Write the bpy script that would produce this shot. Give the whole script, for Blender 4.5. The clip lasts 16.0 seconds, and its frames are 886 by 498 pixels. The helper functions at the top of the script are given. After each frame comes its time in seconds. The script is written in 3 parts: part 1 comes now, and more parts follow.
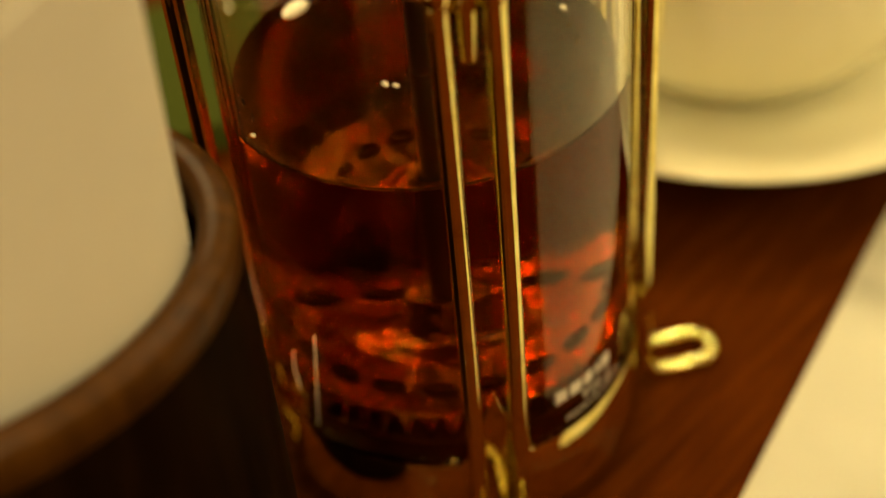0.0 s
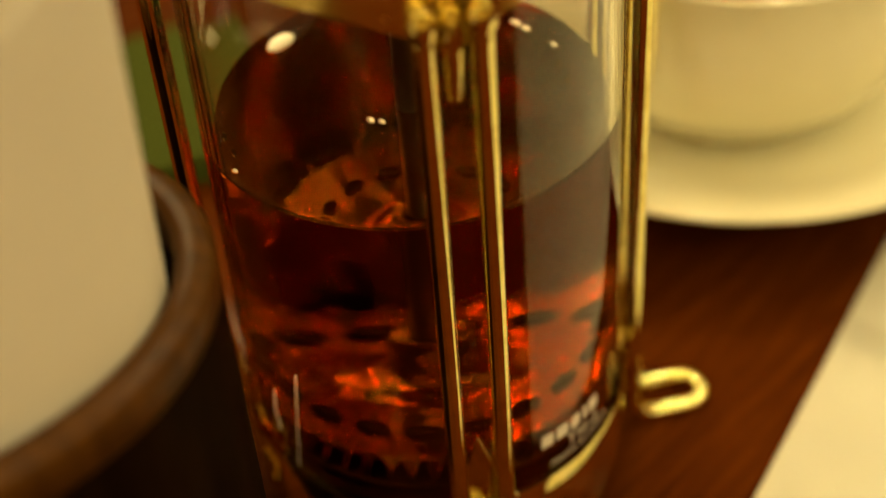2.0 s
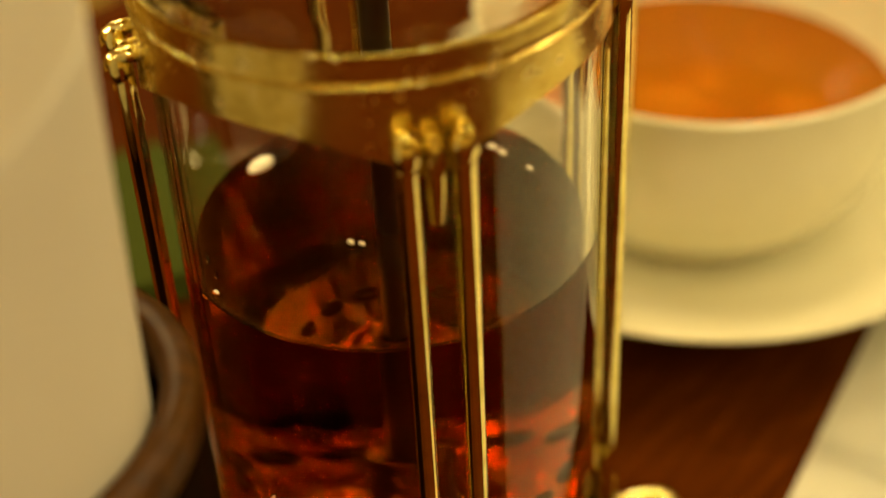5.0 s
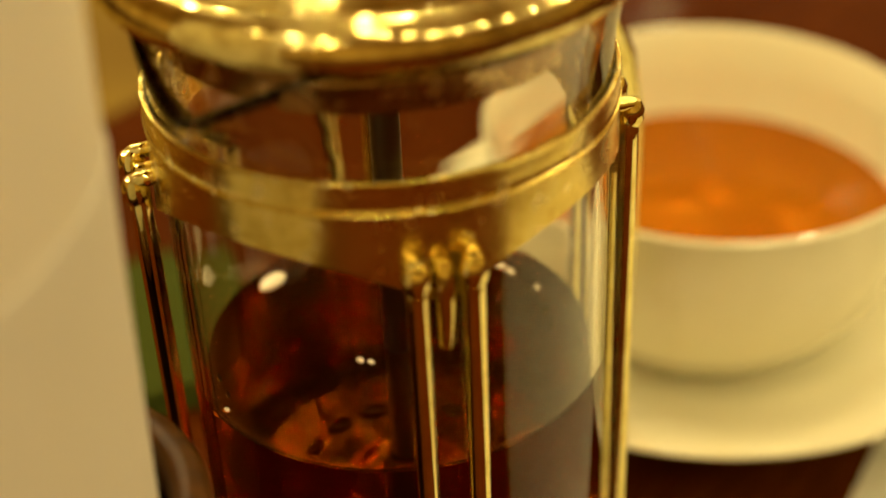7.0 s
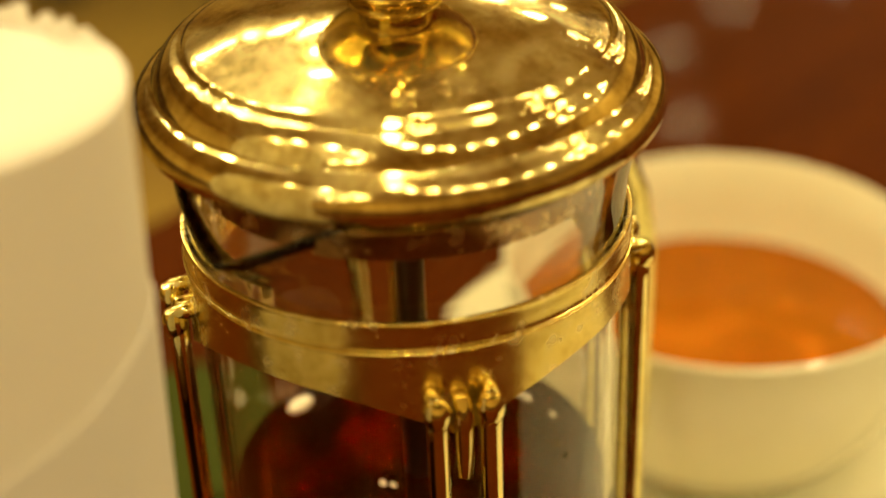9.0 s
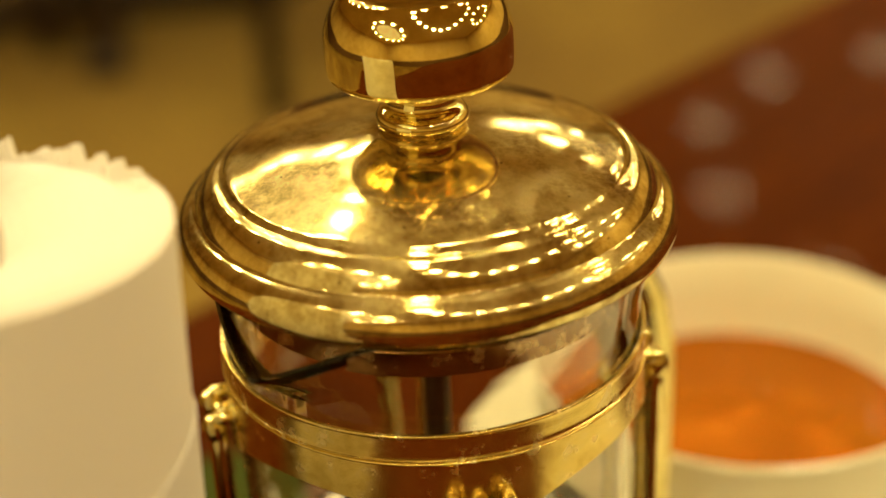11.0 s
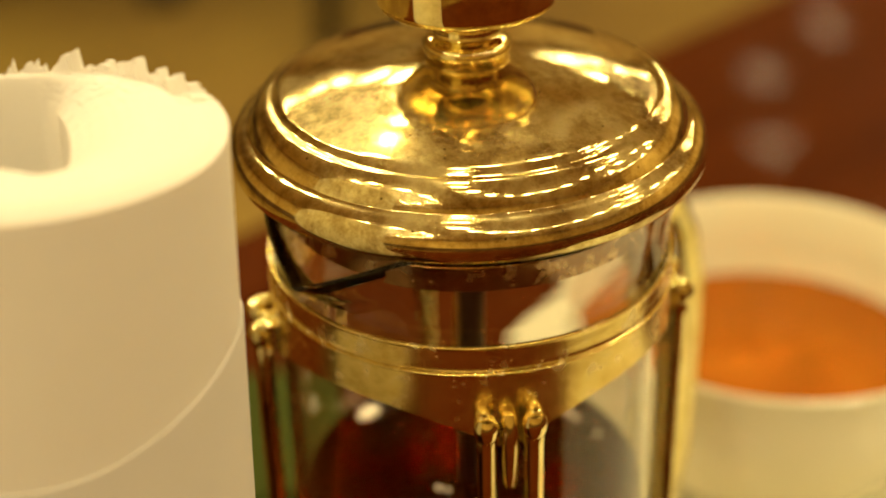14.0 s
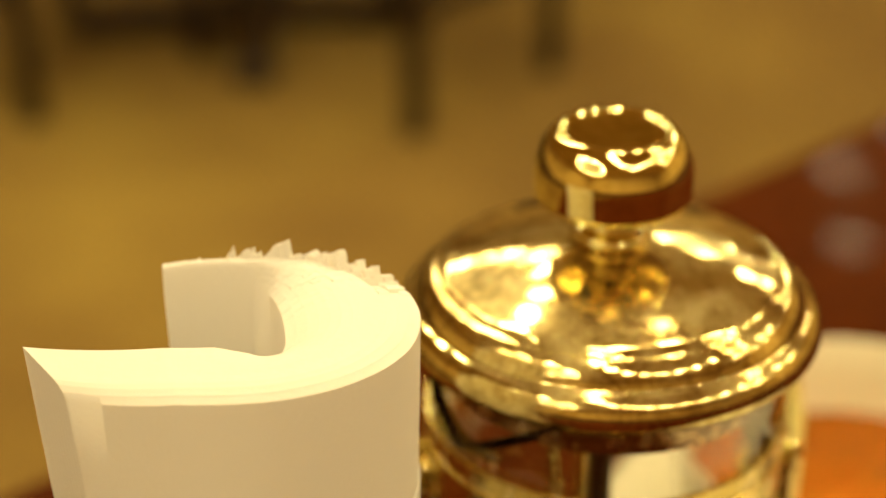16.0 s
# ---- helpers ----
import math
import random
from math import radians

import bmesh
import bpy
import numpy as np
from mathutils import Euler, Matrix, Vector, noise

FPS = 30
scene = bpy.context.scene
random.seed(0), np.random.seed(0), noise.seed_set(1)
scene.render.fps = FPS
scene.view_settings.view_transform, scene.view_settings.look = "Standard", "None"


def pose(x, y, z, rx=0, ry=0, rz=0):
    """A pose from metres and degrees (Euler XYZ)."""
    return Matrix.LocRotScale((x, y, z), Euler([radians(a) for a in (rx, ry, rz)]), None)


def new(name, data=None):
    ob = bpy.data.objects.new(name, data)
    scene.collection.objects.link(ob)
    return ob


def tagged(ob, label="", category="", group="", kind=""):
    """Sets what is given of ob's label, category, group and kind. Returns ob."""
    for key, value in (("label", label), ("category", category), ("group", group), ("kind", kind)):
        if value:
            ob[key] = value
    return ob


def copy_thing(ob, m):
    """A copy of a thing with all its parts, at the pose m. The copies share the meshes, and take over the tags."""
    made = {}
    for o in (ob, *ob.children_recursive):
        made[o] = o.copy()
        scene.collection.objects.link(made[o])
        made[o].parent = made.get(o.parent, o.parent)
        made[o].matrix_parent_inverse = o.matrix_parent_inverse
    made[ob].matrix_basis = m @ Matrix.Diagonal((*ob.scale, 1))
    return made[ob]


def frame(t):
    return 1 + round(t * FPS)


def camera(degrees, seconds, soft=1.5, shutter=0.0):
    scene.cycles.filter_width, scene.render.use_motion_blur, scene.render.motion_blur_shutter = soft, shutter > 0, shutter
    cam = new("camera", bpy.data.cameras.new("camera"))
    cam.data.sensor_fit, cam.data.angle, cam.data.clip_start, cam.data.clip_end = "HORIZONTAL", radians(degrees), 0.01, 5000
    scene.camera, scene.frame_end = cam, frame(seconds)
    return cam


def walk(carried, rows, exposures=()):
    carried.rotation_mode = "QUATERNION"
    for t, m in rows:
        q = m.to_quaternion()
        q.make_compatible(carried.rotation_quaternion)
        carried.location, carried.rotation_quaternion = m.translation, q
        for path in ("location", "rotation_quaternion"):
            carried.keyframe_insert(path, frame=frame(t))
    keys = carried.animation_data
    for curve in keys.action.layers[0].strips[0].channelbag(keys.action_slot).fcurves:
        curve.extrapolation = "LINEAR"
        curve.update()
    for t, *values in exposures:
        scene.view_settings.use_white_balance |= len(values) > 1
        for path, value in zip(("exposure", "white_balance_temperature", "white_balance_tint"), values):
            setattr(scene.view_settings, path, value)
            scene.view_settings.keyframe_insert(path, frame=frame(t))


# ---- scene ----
cam = camera(31.86, 16.0, soft=1.5)
cam.data.dof.use_dof = True
cam.data.dof.focus_distance = 0.224
cam.data.dof.aperture_fstop = 8.6
ROWS = [
    (0.0, -0.03297, -0.19617, 0.22633, -13.438, -43.000, 4.141),
    (0.5, -0.03197, -0.19617, 0.22609, -12.731, -42.882, 4.149),
    (1.0, -0.03148, -0.19504, 0.22755, -12.876, -42.847, 4.014),
    (1.5, -0.03163, -0.19391, 0.22670, -13.281, -42.474, 3.826),
    (2.0, -0.03103, -0.19172, 0.22404, -13.192, -41.896, 3.434),
    (2.5, -0.03190, -0.18998, 0.22306, -13.704, -41.132, 3.322),
    (3.0, -0.03145, -0.18982, 0.22464, -14.236, -40.336, 3.302),
    (5.5, -0.03424, -0.19252, 0.22762, -14.285, -37.169, 2.325),
    (6.0, -0.03415, -0.19203, 0.22904, -14.399, -36.340, 2.359),
    (6.5, -0.03426, -0.19231, 0.23083, -14.142, -35.121, 2.286),
    (7.0, -0.03437, -0.19312, 0.23197, -13.802, -34.201, 2.180),
    (7.5, -0.03472, -0.19534, 0.23529, -13.570, -33.264, 2.282),
    (8.0, -0.03559, -0.19733, 0.23894, -13.312, -32.417, 2.235),
    (8.5, -0.03539, -0.19900, 0.24195, -13.097, -31.633, 2.151),
    (9.0, -0.03542, -0.20137, 0.24435, -12.618, -30.671, 1.976),
    (9.5, -0.03538, -0.20381, 0.24792, -12.812, -29.847, 2.130),
    (10.0, -0.03532, -0.20629, 0.25139, -12.329, -29.106, 2.292),
    (12.5, -0.03406, -0.21749, 0.26199, -9.898, -27.523, 1.872),
    (13.0, -0.03463, -0.21943, 0.26162, -9.634, -28.618, 1.315),
    (13.5, -0.03439, -0.22022, 0.25905, -9.457, -30.455, 1.354),
    (14.0, -0.03538, -0.22302, 0.26079, -8.617, -30.197, 1.301),
    (14.5, -0.03628, -0.22748, 0.26642, -7.625, -29.464, 1.164),
    (15.0, -0.03853, -0.23355, 0.27083, -6.307, -28.322, 1.123),
    (15.5, -0.04362, -0.23765, 0.27932, -6.160, -28.162, 1.052),
    (16.0, -0.05150, -0.24345, 0.29100, -5.326, -27.316, 0.583),
]
walk(cam, [(t, pose(x, y, z, 90 + pitch, roll, yaw)) for t, x, y, z, yaw, pitch, roll in ROWS], [(0.0, 0.10, 6400, 10.5), (2.5, 0.10, 6450, 10.5), (6.0, 0.05, 6500, 10.5), (9.0, 0.13, 6250, 12.5), (12.5, 0.14, 5950, 16), (16.0, 0.16, 5800, 18)])

# ---- light ----
world = bpy.data.worlds.new("world")
scene.world = world
world.use_nodes = True
world.node_tree.nodes["Background"].inputs[0].default_value = (1.0, 0.72, 0.4, 1)
world.node_tree.nodes["Background"].inputs[1].default_value = 0.02
LAMP_POWER = 112.0
LAMP_COLOUR = (1.0, 0.768, 0.33)

FLOOR_Z = -0.73
CEILING_Z = 1.75


# ---- materials ----
def material(name, colour, rough=0.5, metal=0.0, **more):
    m = bpy.data.materials.new(name)
    m.use_nodes = True
    b = m.node_tree.nodes["Principled BSDF"]
    b.inputs["Base Color"].default_value = (*colour, 1)
    b.inputs["Roughness"].default_value = rough
    b.inputs["Metallic"].default_value = metal
    for key, value in more.items():
        b.inputs[key.replace("_", " ")].default_value = value
    return m


def node(m, kind, **values):
    n = m.node_tree.nodes.new(kind)
    for key, value in values.items():
        n.inputs[key.replace("_", " ")].default_value = value
    return n


def wire(m, a, out, b, into):
    m.node_tree.links.new(a.outputs[out], b.inputs[into])


def shader(m):
    return m.node_tree.nodes["Principled BSDF"]


def coords(m, scale=(1, 1, 1), turn=0.0):
    c = node(m, "ShaderNodeTexCoord")
    p = node(m, "ShaderNodeMapping", Scale=scale, Rotation=(0, 0, turn))
    wire(m, c, "Object", p, "Vector")
    return p


def ramp(m, stops):
    r = node(m, "ShaderNodeValToRGB")
    e = r.color_ramp.elements
    while len(e) < len(stops):
        e.new(0.5)
    for k, (at, c) in enumerate(stops):
        e[k].position = at
        e[k].color = (*c, 1)
    return r


def noisy(m, scale, detail=4, rough=0.55, coord=None, distortion=0.0):
    n = node(m, "ShaderNodeTexNoise", Scale=scale, Detail=detail, Roughness=rough, Distortion=distortion)
    wire(m, coord or coords(m), "Vector", n, "Vector")
    return n


def bumped(m, tex, out, strength, distance):
    b = node(m, "ShaderNodeBump", Strength=strength, Distance=distance)
    wire(m, tex, out, b, "Height")
    wire(m, b, "Normal", shader(m), "Normal")
    return b


def make_brass(name, rough, wear, tone=(0.93, 0.82, 0.31)):
    m = material(name, tone, rough, 1.0)
    stain = noisy(m, 260, 6, 0.65)
    dark = tuple(c * f for c, f in zip(tone, (0.74, 0.68, 0.55)))
    colour = ramp(m, [(0.30, dark), (0.52, tone), (0.8, (0.95, 0.85, 0.45))])
    wire(m, stain, "Fac", colour, "Fac")
    wire(m, colour, "Color", shader(m), "Base Color")
    fine = noisy(m, 1500, 5, 0.75)
    haze = node(m, "ShaderNodeMapRange")
    haze.inputs["From Min"].default_value, haze.inputs["From Max"].default_value = 0.52, 0.8
    haze.inputs["To Min"].default_value, haze.inputs["To Max"].default_value = rough, rough + wear
    wire(m, stain, "Fac", haze, "Value")
    wire(m, haze, "Result", shader(m), "Roughness")
    bumped(m, fine, "Fac", 0.01, 0.00008)
    return m


BRASS = make_brass("polished_brass", 0.04, 0.08)
WIRE_BRASS = make_brass("brass_wire", 0.06, 0.1)
BAND_BRASS = make_brass("satin_brass", 0.23, 0.14, (0.88, 0.70, 0.19))

# worn lid: scratches and specks over polished brass
LID_BRASS = make_brass("worn_lid_brass", 0.045, 0.22, (0.96, 0.85, 0.36))
_m = LID_BRASS
_v = node(_m, "ShaderNodeTexVoronoi", Scale=800.0)
_v.feature = "DISTANCE_TO_EDGE"
_warp = noisy(_m, 240, 5, 0.75, distortion=1.5)
_shift = node(_m, "ShaderNodeVectorMath")
_shift.operation = "MULTIPLY_ADD"
_shift.inputs[1].default_value = (0.003, 0.003, 0.003)
wire(_m, _warp, "Color", _shift, 0)
_c = node(_m, "ShaderNodeTexCoord")
wire(_m, _c, "Object", _shift, 2)
wire(_m, _shift, "Vector", _v, "Vector")
_line = ramp(_m, [(0.0, (1, 1, 1)), (0.03, (0, 0, 0))])
wire(_m, _v, "Distance", _line, "Fac")
_patch = noisy(_m, 95, 12, 0.8)
_where = ramp(_m, [(0.45, (0, 0, 0)), (0.62, (1, 1, 1))])
wire(_m, _patch, "Fac", _where, "Fac")
_marks = node(_m, "ShaderNodeMath")
_marks.operation = "MULTIPLY"
wire(_m, _line, "Color", _marks, 0)
wire(_m, _where, "Color", _marks, 1)
_haze = node(_m, "ShaderNodeMath")
_haze.operation = "MULTIPLY_ADD"
_haze.inputs[1].default_value = 0.08
_haze.inputs[2].default_value = 0.06
_grain = noisy(_m, 1600, 8, 0.8)
_cloud = noisy(_m, 55, 5, 0.6, distortion=0.6)
_film = ramp(_m, [(0.40, (0.12, 0.12, 0.12)), (0.62, (1, 1, 1))])
wire(_m, _cloud, "Fac", _film, "Fac")
_fog = node(_m, "ShaderNodeMath")
_fog.operation = "MULTIPLY"
wire(_m, _grain, "Fac", _fog, 0)
wire(_m, _film, "Color", _fog, 1)
wire(_m, _fog, 0, _haze, 0)
_gloss = node(_m, "ShaderNodeMath")
_gloss.operation = "MULTIPLY_ADD"
_gloss.inputs[1].default_value = 0.25
wire(_m, _marks, 0, _gloss, 0)
wire(_m, _haze, 0, _gloss, 2)
wire(_m, _gloss, 0, shader(_m), "Roughness")
bumped(_m, _marks, 0, 0.05, 0.00003)
# tarnish specks
_sp = node(_m, "ShaderNodeTexVoronoi", Scale=330.0)
wire(_m, _c, "Object", _sp, "Vector")
_dot = ramp(_m, [(0.045, (0.12, 0.07, 0.03)), (0.08, (1, 1, 1))])
wire(_m, _sp, "Distance", _dot, "Fac")
_tint = node(_m, "ShaderNodeMix")
_tint.data_type, _tint.blend_type = "RGBA", "MULTIPLY"
_tint.inputs[0].default_value = 1.0
_old = shader(_m).inputs["Base Color"].links[0].from_socket
_m.node_tree.links.new(_old, _tint.inputs[6])
_smudge = ramp(_m, [(0.46, (1, 1, 1)), (0.54, (0.72, 0.66, 0.54)), (0.64, (0.34, 0.26, 0.18))])
wire(_m, _patch, "Fac", _smudge, "Fac")
_both = node(_m, "ShaderNodeMix")
_both.data_type, _both.blend_type = "RGBA", "MULTIPLY"
_both.inputs[0].default_value = 1.0
wire(_m, _dot, "Color", _both, 6)
wire(_m, _smudge, "Color", _both, 7)
wire(_m, _both, 2, _tint, 7)
wire(_m, _tint, 2, shader(_m), "Base Color")

# a hazy film over part of the polish
_soft = node(_m, "ShaderNodeBsdfAnisotropic", Roughness=0.34)
wire(_m, _tint, 2, _soft, "Color")
_blend = node(_m, "ShaderNodeMixShader")
_share = node(_m, "ShaderNodeMath")
_share.operation = "MULTIPLY"
_share.inputs[1].default_value = 0.42
wire(_m, _fog, 0, _share, 0)
wire(_m, _share, 0, _blend, 0)
_m.node_tree.links.new(shader(_m).outputs[0], _blend.inputs[1])
wire(_m, _soft, 0, _blend, 2)
_m.node_tree.links.new(_blend.outputs[0], [n for n in _m.node_tree.nodes if n.type == "OUTPUT_MATERIAL"][0].inputs[0])

# collar toned brown to stand in for the dark table it mirrors
COLLAR_DARK_REFLECTION = make_brass("collar_metal_dark_reflection", 0.24, 0.2, (0.34, 0.19, 0.07))
STEEL = material("dark_steel", (0.085, 0.07, 0.05), 0.3, 1.0)
_n = noisy(STEEL, 500, 4)
bumped(STEEL, _n, "Fac", 0.05, 0.0003)
HUB_METAL = make_brass("brown_hub_metal", 0.2, 0.2, (0.16, 0.10, 0.05))
# near-black stand-in for the shade inside the plate's holes
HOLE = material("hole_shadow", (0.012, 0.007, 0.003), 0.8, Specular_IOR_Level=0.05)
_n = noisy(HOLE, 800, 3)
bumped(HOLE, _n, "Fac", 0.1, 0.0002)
PLATE_BRASS = make_brass("plunger_metal", 0.09, 0.1, (0.66, 0.48, 0.26))
_n = noisy(PLATE_BRASS, 220, 2)
bumped(PLATE_BRASS, _n, "Fac", 0.3, 0.001)

GLASS = material("beaker_glass", (0.98, 0.97, 0.93), 0.0, Transmission_Weight=1.0, IOR=1.47, Specular_IOR_Level=0.22)
_n = noisy(GLASS, 60, 3)
_h = node(GLASS, "ShaderNodeMapRange")
_h.inputs["From Min"].default_value, _h.inputs["From Max"].default_value = 0.45, 0.8
_h.inputs["To Min"].default_value, _h.inputs["To Max"].default_value = 0.0, 0.008
wire(GLASS, _n, "Fac", _h, "Value")
wire(GLASS, _h, "Result", shader(GLASS), "Roughness")
shader(GLASS).inputs["Specular Tint"].default_value = (0.8, 0.66, 0.42, 1)
TEA = material("brewed_tea", (0.4, 0.06, 0.005), 0.0, Transmission_Weight=1.0, IOR=1.34, Specular_IOR_Level=0.25)
_n = noisy(TEA, 35, 3)
_r = ramp(TEA, [(0.3, (0.25, 0.020, 0.0001)), (0.7, (0.40, 0.042, 0.0003))])
wire(TEA, _n, "Fac", _r, "Fac")
wire(TEA, _r, "Color", shader(TEA), "Base Color")
shader(TEA).inputs["Specular Tint"].default_value = (0.55, 0.34, 0.14, 1)
CUP_TEA = material("cup_tea", (0.7, 0.2, 0.006), 0.02, Transmission_Weight=1.0, IOR=1.16, Specular_IOR_Level=0.04)
_n = noisy(CUP_TEA, 25, 3)
_r = ramp(CUP_TEA, [(0.3, (0.145, 0.017, 0.0001)), (0.7, (0.21, 0.031, 0.0001))])
wire(CUP_TEA, _n, "Fac", _r, "Fac")
wire(CUP_TEA, _r, "Color", shader(CUP_TEA), "Base Color")
shader(CUP_TEA).inputs["Specular Tint"].default_value = (0.55, 0.34, 0.10, 1)
PRINT = material("white_print", (0.75, 0.72, 0.66), 0.5)
_n = noisy(PRINT, 2000, 2)
bumped(PRINT, _n, "Fac", 0.1, 0.0001)

CHINA = material("white_china", (0.80, 0.78, 0.70), 0.18, Coat_Weight=0.4)
_n = noisy(CHINA, 40, 4)
_r = ramp(CHINA, [(0.3, (0.74, 0.72, 0.53)), (0.7, (0.79, 0.77, 0.59))])
wire(CHINA, _n, "Fac", _r, "Fac")
wire(CHINA, _r, "Color", shader(CHINA), "Base Color")
bumped(CHINA, _n, "Fac", 0.05, 0.001)


def paper_stuff(name, colour):
    m = material(name, colour, 0.85, Sheen_Weight=0.15)
    fibre = noisy(m, 900, 5, 0.7)
    soft = noisy(m, 30, 3)
    r = ramp(m, [(0.25, tuple(c * 0.94 for c in colour)), (0.75, colour)])
    wire(m, soft, "Fac", r, "Fac")
    wire(m, r, "Color", shader(m), "Base Color")
    shader(m).inputs["Subsurface Weight"].default_value = 0.2
    shader(m).inputs["Subsurface Radius"].default_value = (1.0, 0.85, 0.6)
    shader(m).inputs["Subsurface Scale"].default_value = 0.003
    bumped(m, fibre, "Fac", 0.18, 0.0004)
    return m


TISSUE = paper_stuff("white_tissue", (0.78, 0.755, 0.685))
SHEET = paper_stuff("white_sheet", (0.83, 0.82, 0.72))

TABLE_WOOD = material("red_brown_wood", (0.10, 0.03, 0.012), 0.45, Coat_Weight=0.02, Coat_Roughness=0.04, Specular_IOR_Level=0.01)
_p = coords(TABLE_WOOD, (6, 90, 90))
_g = noisy(TABLE_WOOD, 6, 8, 0.65, _p, 0.4)
_r = ramp(TABLE_WOOD, [(0.25, (0.029, 0.0056, 0.0001)), (0.5, (0.063, 0.0136, 0.0002)), (0.75, (0.112, 0.027, 0.0004))])
wire(TABLE_WOOD, _g, "Fac", _r, "Fac")
_p2 = coords(TABLE_WOOD, (1.5, 9, 9))
_g2 = noisy(TABLE_WOOD, 3, 4, 0.6, _p2)
_mix = node(TABLE_WOOD, "ShaderNodeMix")
_mix.data_type, _mix.blend_type = "RGBA", "MULTIPLY"
_mix.inputs[0].default_value = 0.7
_r2 = ramp(TABLE_WOOD, [(0.3, (0.55, 0.5, 0.48)), (0.7, (1, 1, 1))])
wire(TABLE_WOOD, _g2, "Fac", _r2, "Fac")
wire(TABLE_WOOD, _r, "Color", _mix, 6)
wire(TABLE_WOOD, _r2, "Color", _mix, 7)
wire(TABLE_WOOD, _mix, 2, shader(TABLE_WOOD), "Base Color")
bumped(TABLE_WOOD, _g, "Fac", 0.08, 0.0003)

DARK_WOOD = material("dark_chair_wood", (0.02, 0.011, 0.006), 0.4)
_p = coords(DARK_WOOD, (20, 20, 3))
_g = noisy(DARK_WOOD, 5, 5, 0.6, _p)
_r = ramp(DARK_WOOD, [(0.3, (0.012, 0.007, 0.004)), (0.7, (0.035, 0.018, 0.009))])
wire(DARK_WOOD, _g, "Fac", _r, "Fac")
wire(DARK_WOOD, _r, "Color", shader(DARK_WOOD), "Base Color")
# holder lacquer with the shade on the wall below the rim painted in
HOLDER_SHADED_BROWN = material("shaded_brown_lacquer", (0.04, 0.016, 0.007), 0.5, Specular_IOR_Level=0.015)
_p = coords(HOLDER_SHADED_BROWN, (60, 60, 8))
_g = noisy(HOLDER_SHADED_BROWN, 5, 6, 0.6, _p)
_r = ramp(HOLDER_SHADED_BROWN, [(0.3, (0.004, 0.0014, 0.0004)), (0.7, (0.012, 0.005, 0.0013))])
wire(HOLDER_SHADED_BROWN, _g, "Fac", _r, "Fac")
wire(HOLDER_SHADED_BROWN, _r, "Color", shader(HOLDER_SHADED_BROWN), "Base Color")
bumped(HOLDER_SHADED_BROWN, _g, "Fac", 0.1, 0.0005)
PANEL_WOOD = material("panel_wood", (0.11, 0.055, 0.02), 0.5)
_p = coords(PANEL_WOOD, (9, 9, 1.2))
_g = noisy(PANEL_WOOD, 4, 6, 0.6, _p)
_r = ramp(PANEL_WOOD, [(0.3, (0.07, 0.033, 0.011)), (0.7, (0.16, 0.08, 0.028))])
wire(PANEL_WOOD, _g, "Fac", _r, "Fac")
wire(PANEL_WOOD, _r, "Color", shader(PANEL_WOOD), "Base Color")
# the holder's brown again, lightened for the light its rim catches
RIM_LIT_BROWN = material("lit_brown_rim", (0.13, 0.06, 0.022), 0.35, Specular_IOR_Level=0.15)
_p = coords(RIM_LIT_BROWN, (60, 60, 8))
_g = noisy(RIM_LIT_BROWN, 5, 6, 0.6, _p)
_r = ramp(RIM_LIT_BROWN, [(0.3, (0.032, 0.0115, 0.0012)), (0.7, (0.078, 0.030, 0.0032))])
wire(RIM_LIT_BROWN, _g, "Fac", _r, "Fac")
wire(RIM_LIT_BROWN, _r, "Color", shader(RIM_LIT_BROWN), "Base Color")
bumped(RIM_LIT_BROWN, _g, "Fac", 0.1, 0.0004)
GREEN = material("green_cloth", (0.12, 0.19, 0.035), 0.8, Specular_IOR_Level=0.08)
_g = noisy(GREEN, 1200, 4)
_r = ramp(GREEN, [(0.3, (0.026, 0.034, 0.003)), (0.7, (0.046, 0.060, 0.006))])
wire(GREEN, _g, "Fac", _r, "Fac")
wire(GREEN, _r, "Color", shader(GREEN), "Base Color")
bumped(GREEN, _g, "Fac", 0.3, 0.0005)
CARPET = material("ochre_carpet", (0.36, 0.25, 0.10), 0.95)
_g = noisy(CARPET, 1.6, 5, 0.6)
_r = ramp(CARPET, [(0.3, (0.14, 0.076, 0.007)), (0.5, (0.20, 0.122, 0.012)), (0.7, (0.28, 0.19, 0.021))])
wire(CARPET, _g, "Fac", _r, "Fac")
wire(CARPET, _r, "Color", shader(CARPET), "Base Color")
_g = noisy(CARPET, 120, 3)
bumped(CARPET, _g, "Fac", 0.5, 0.004)
WALL = material("ochre_wall", (0.62, 0.48, 0.28), 0.8)
_g = noisy(WALL, 2.5, 5)
_r = ramp(WALL, [(0.3, (0.62, 0.45, 0.15)), (0.7, (0.70, 0.53, 0.19))])
wire(WALL, _g, "Fac", _r, "Fac")
wire(WALL, _r, "Color", shader(WALL), "Base Color")
PLASTER = material("ceiling_plaster", (0.74, 0.58, 0.24), 0.8)
_g = noisy(PLASTER, 3, 5)
bumped(PLASTER, _g, "Fac", 0.2, 0.002)
WHITE_METAL = material("lamp_housing", (0.7, 0.66, 0.58), 0.4)
_g = noisy(WHITE_METAL, 60, 3)
bumped(WHITE_METAL, _g, "Fac", 0.05, 0.0005)
GLOW = material("lamp_glow", (1, 1, 1), 0.5)
shader(GLOW).inputs["Emission Color"].default_value = (*LAMP_COLOUR, 1)
shader(GLOW).inputs["Emission Strength"].default_value = LAMP_POWER

PANEL_GLOW = material("panel_glow", (0.9, 0.82, 0.6), 0.6)
shader(PANEL_GLOW).inputs["Emission Color"].default_value = (1.0, 0.80, 0.40, 1)
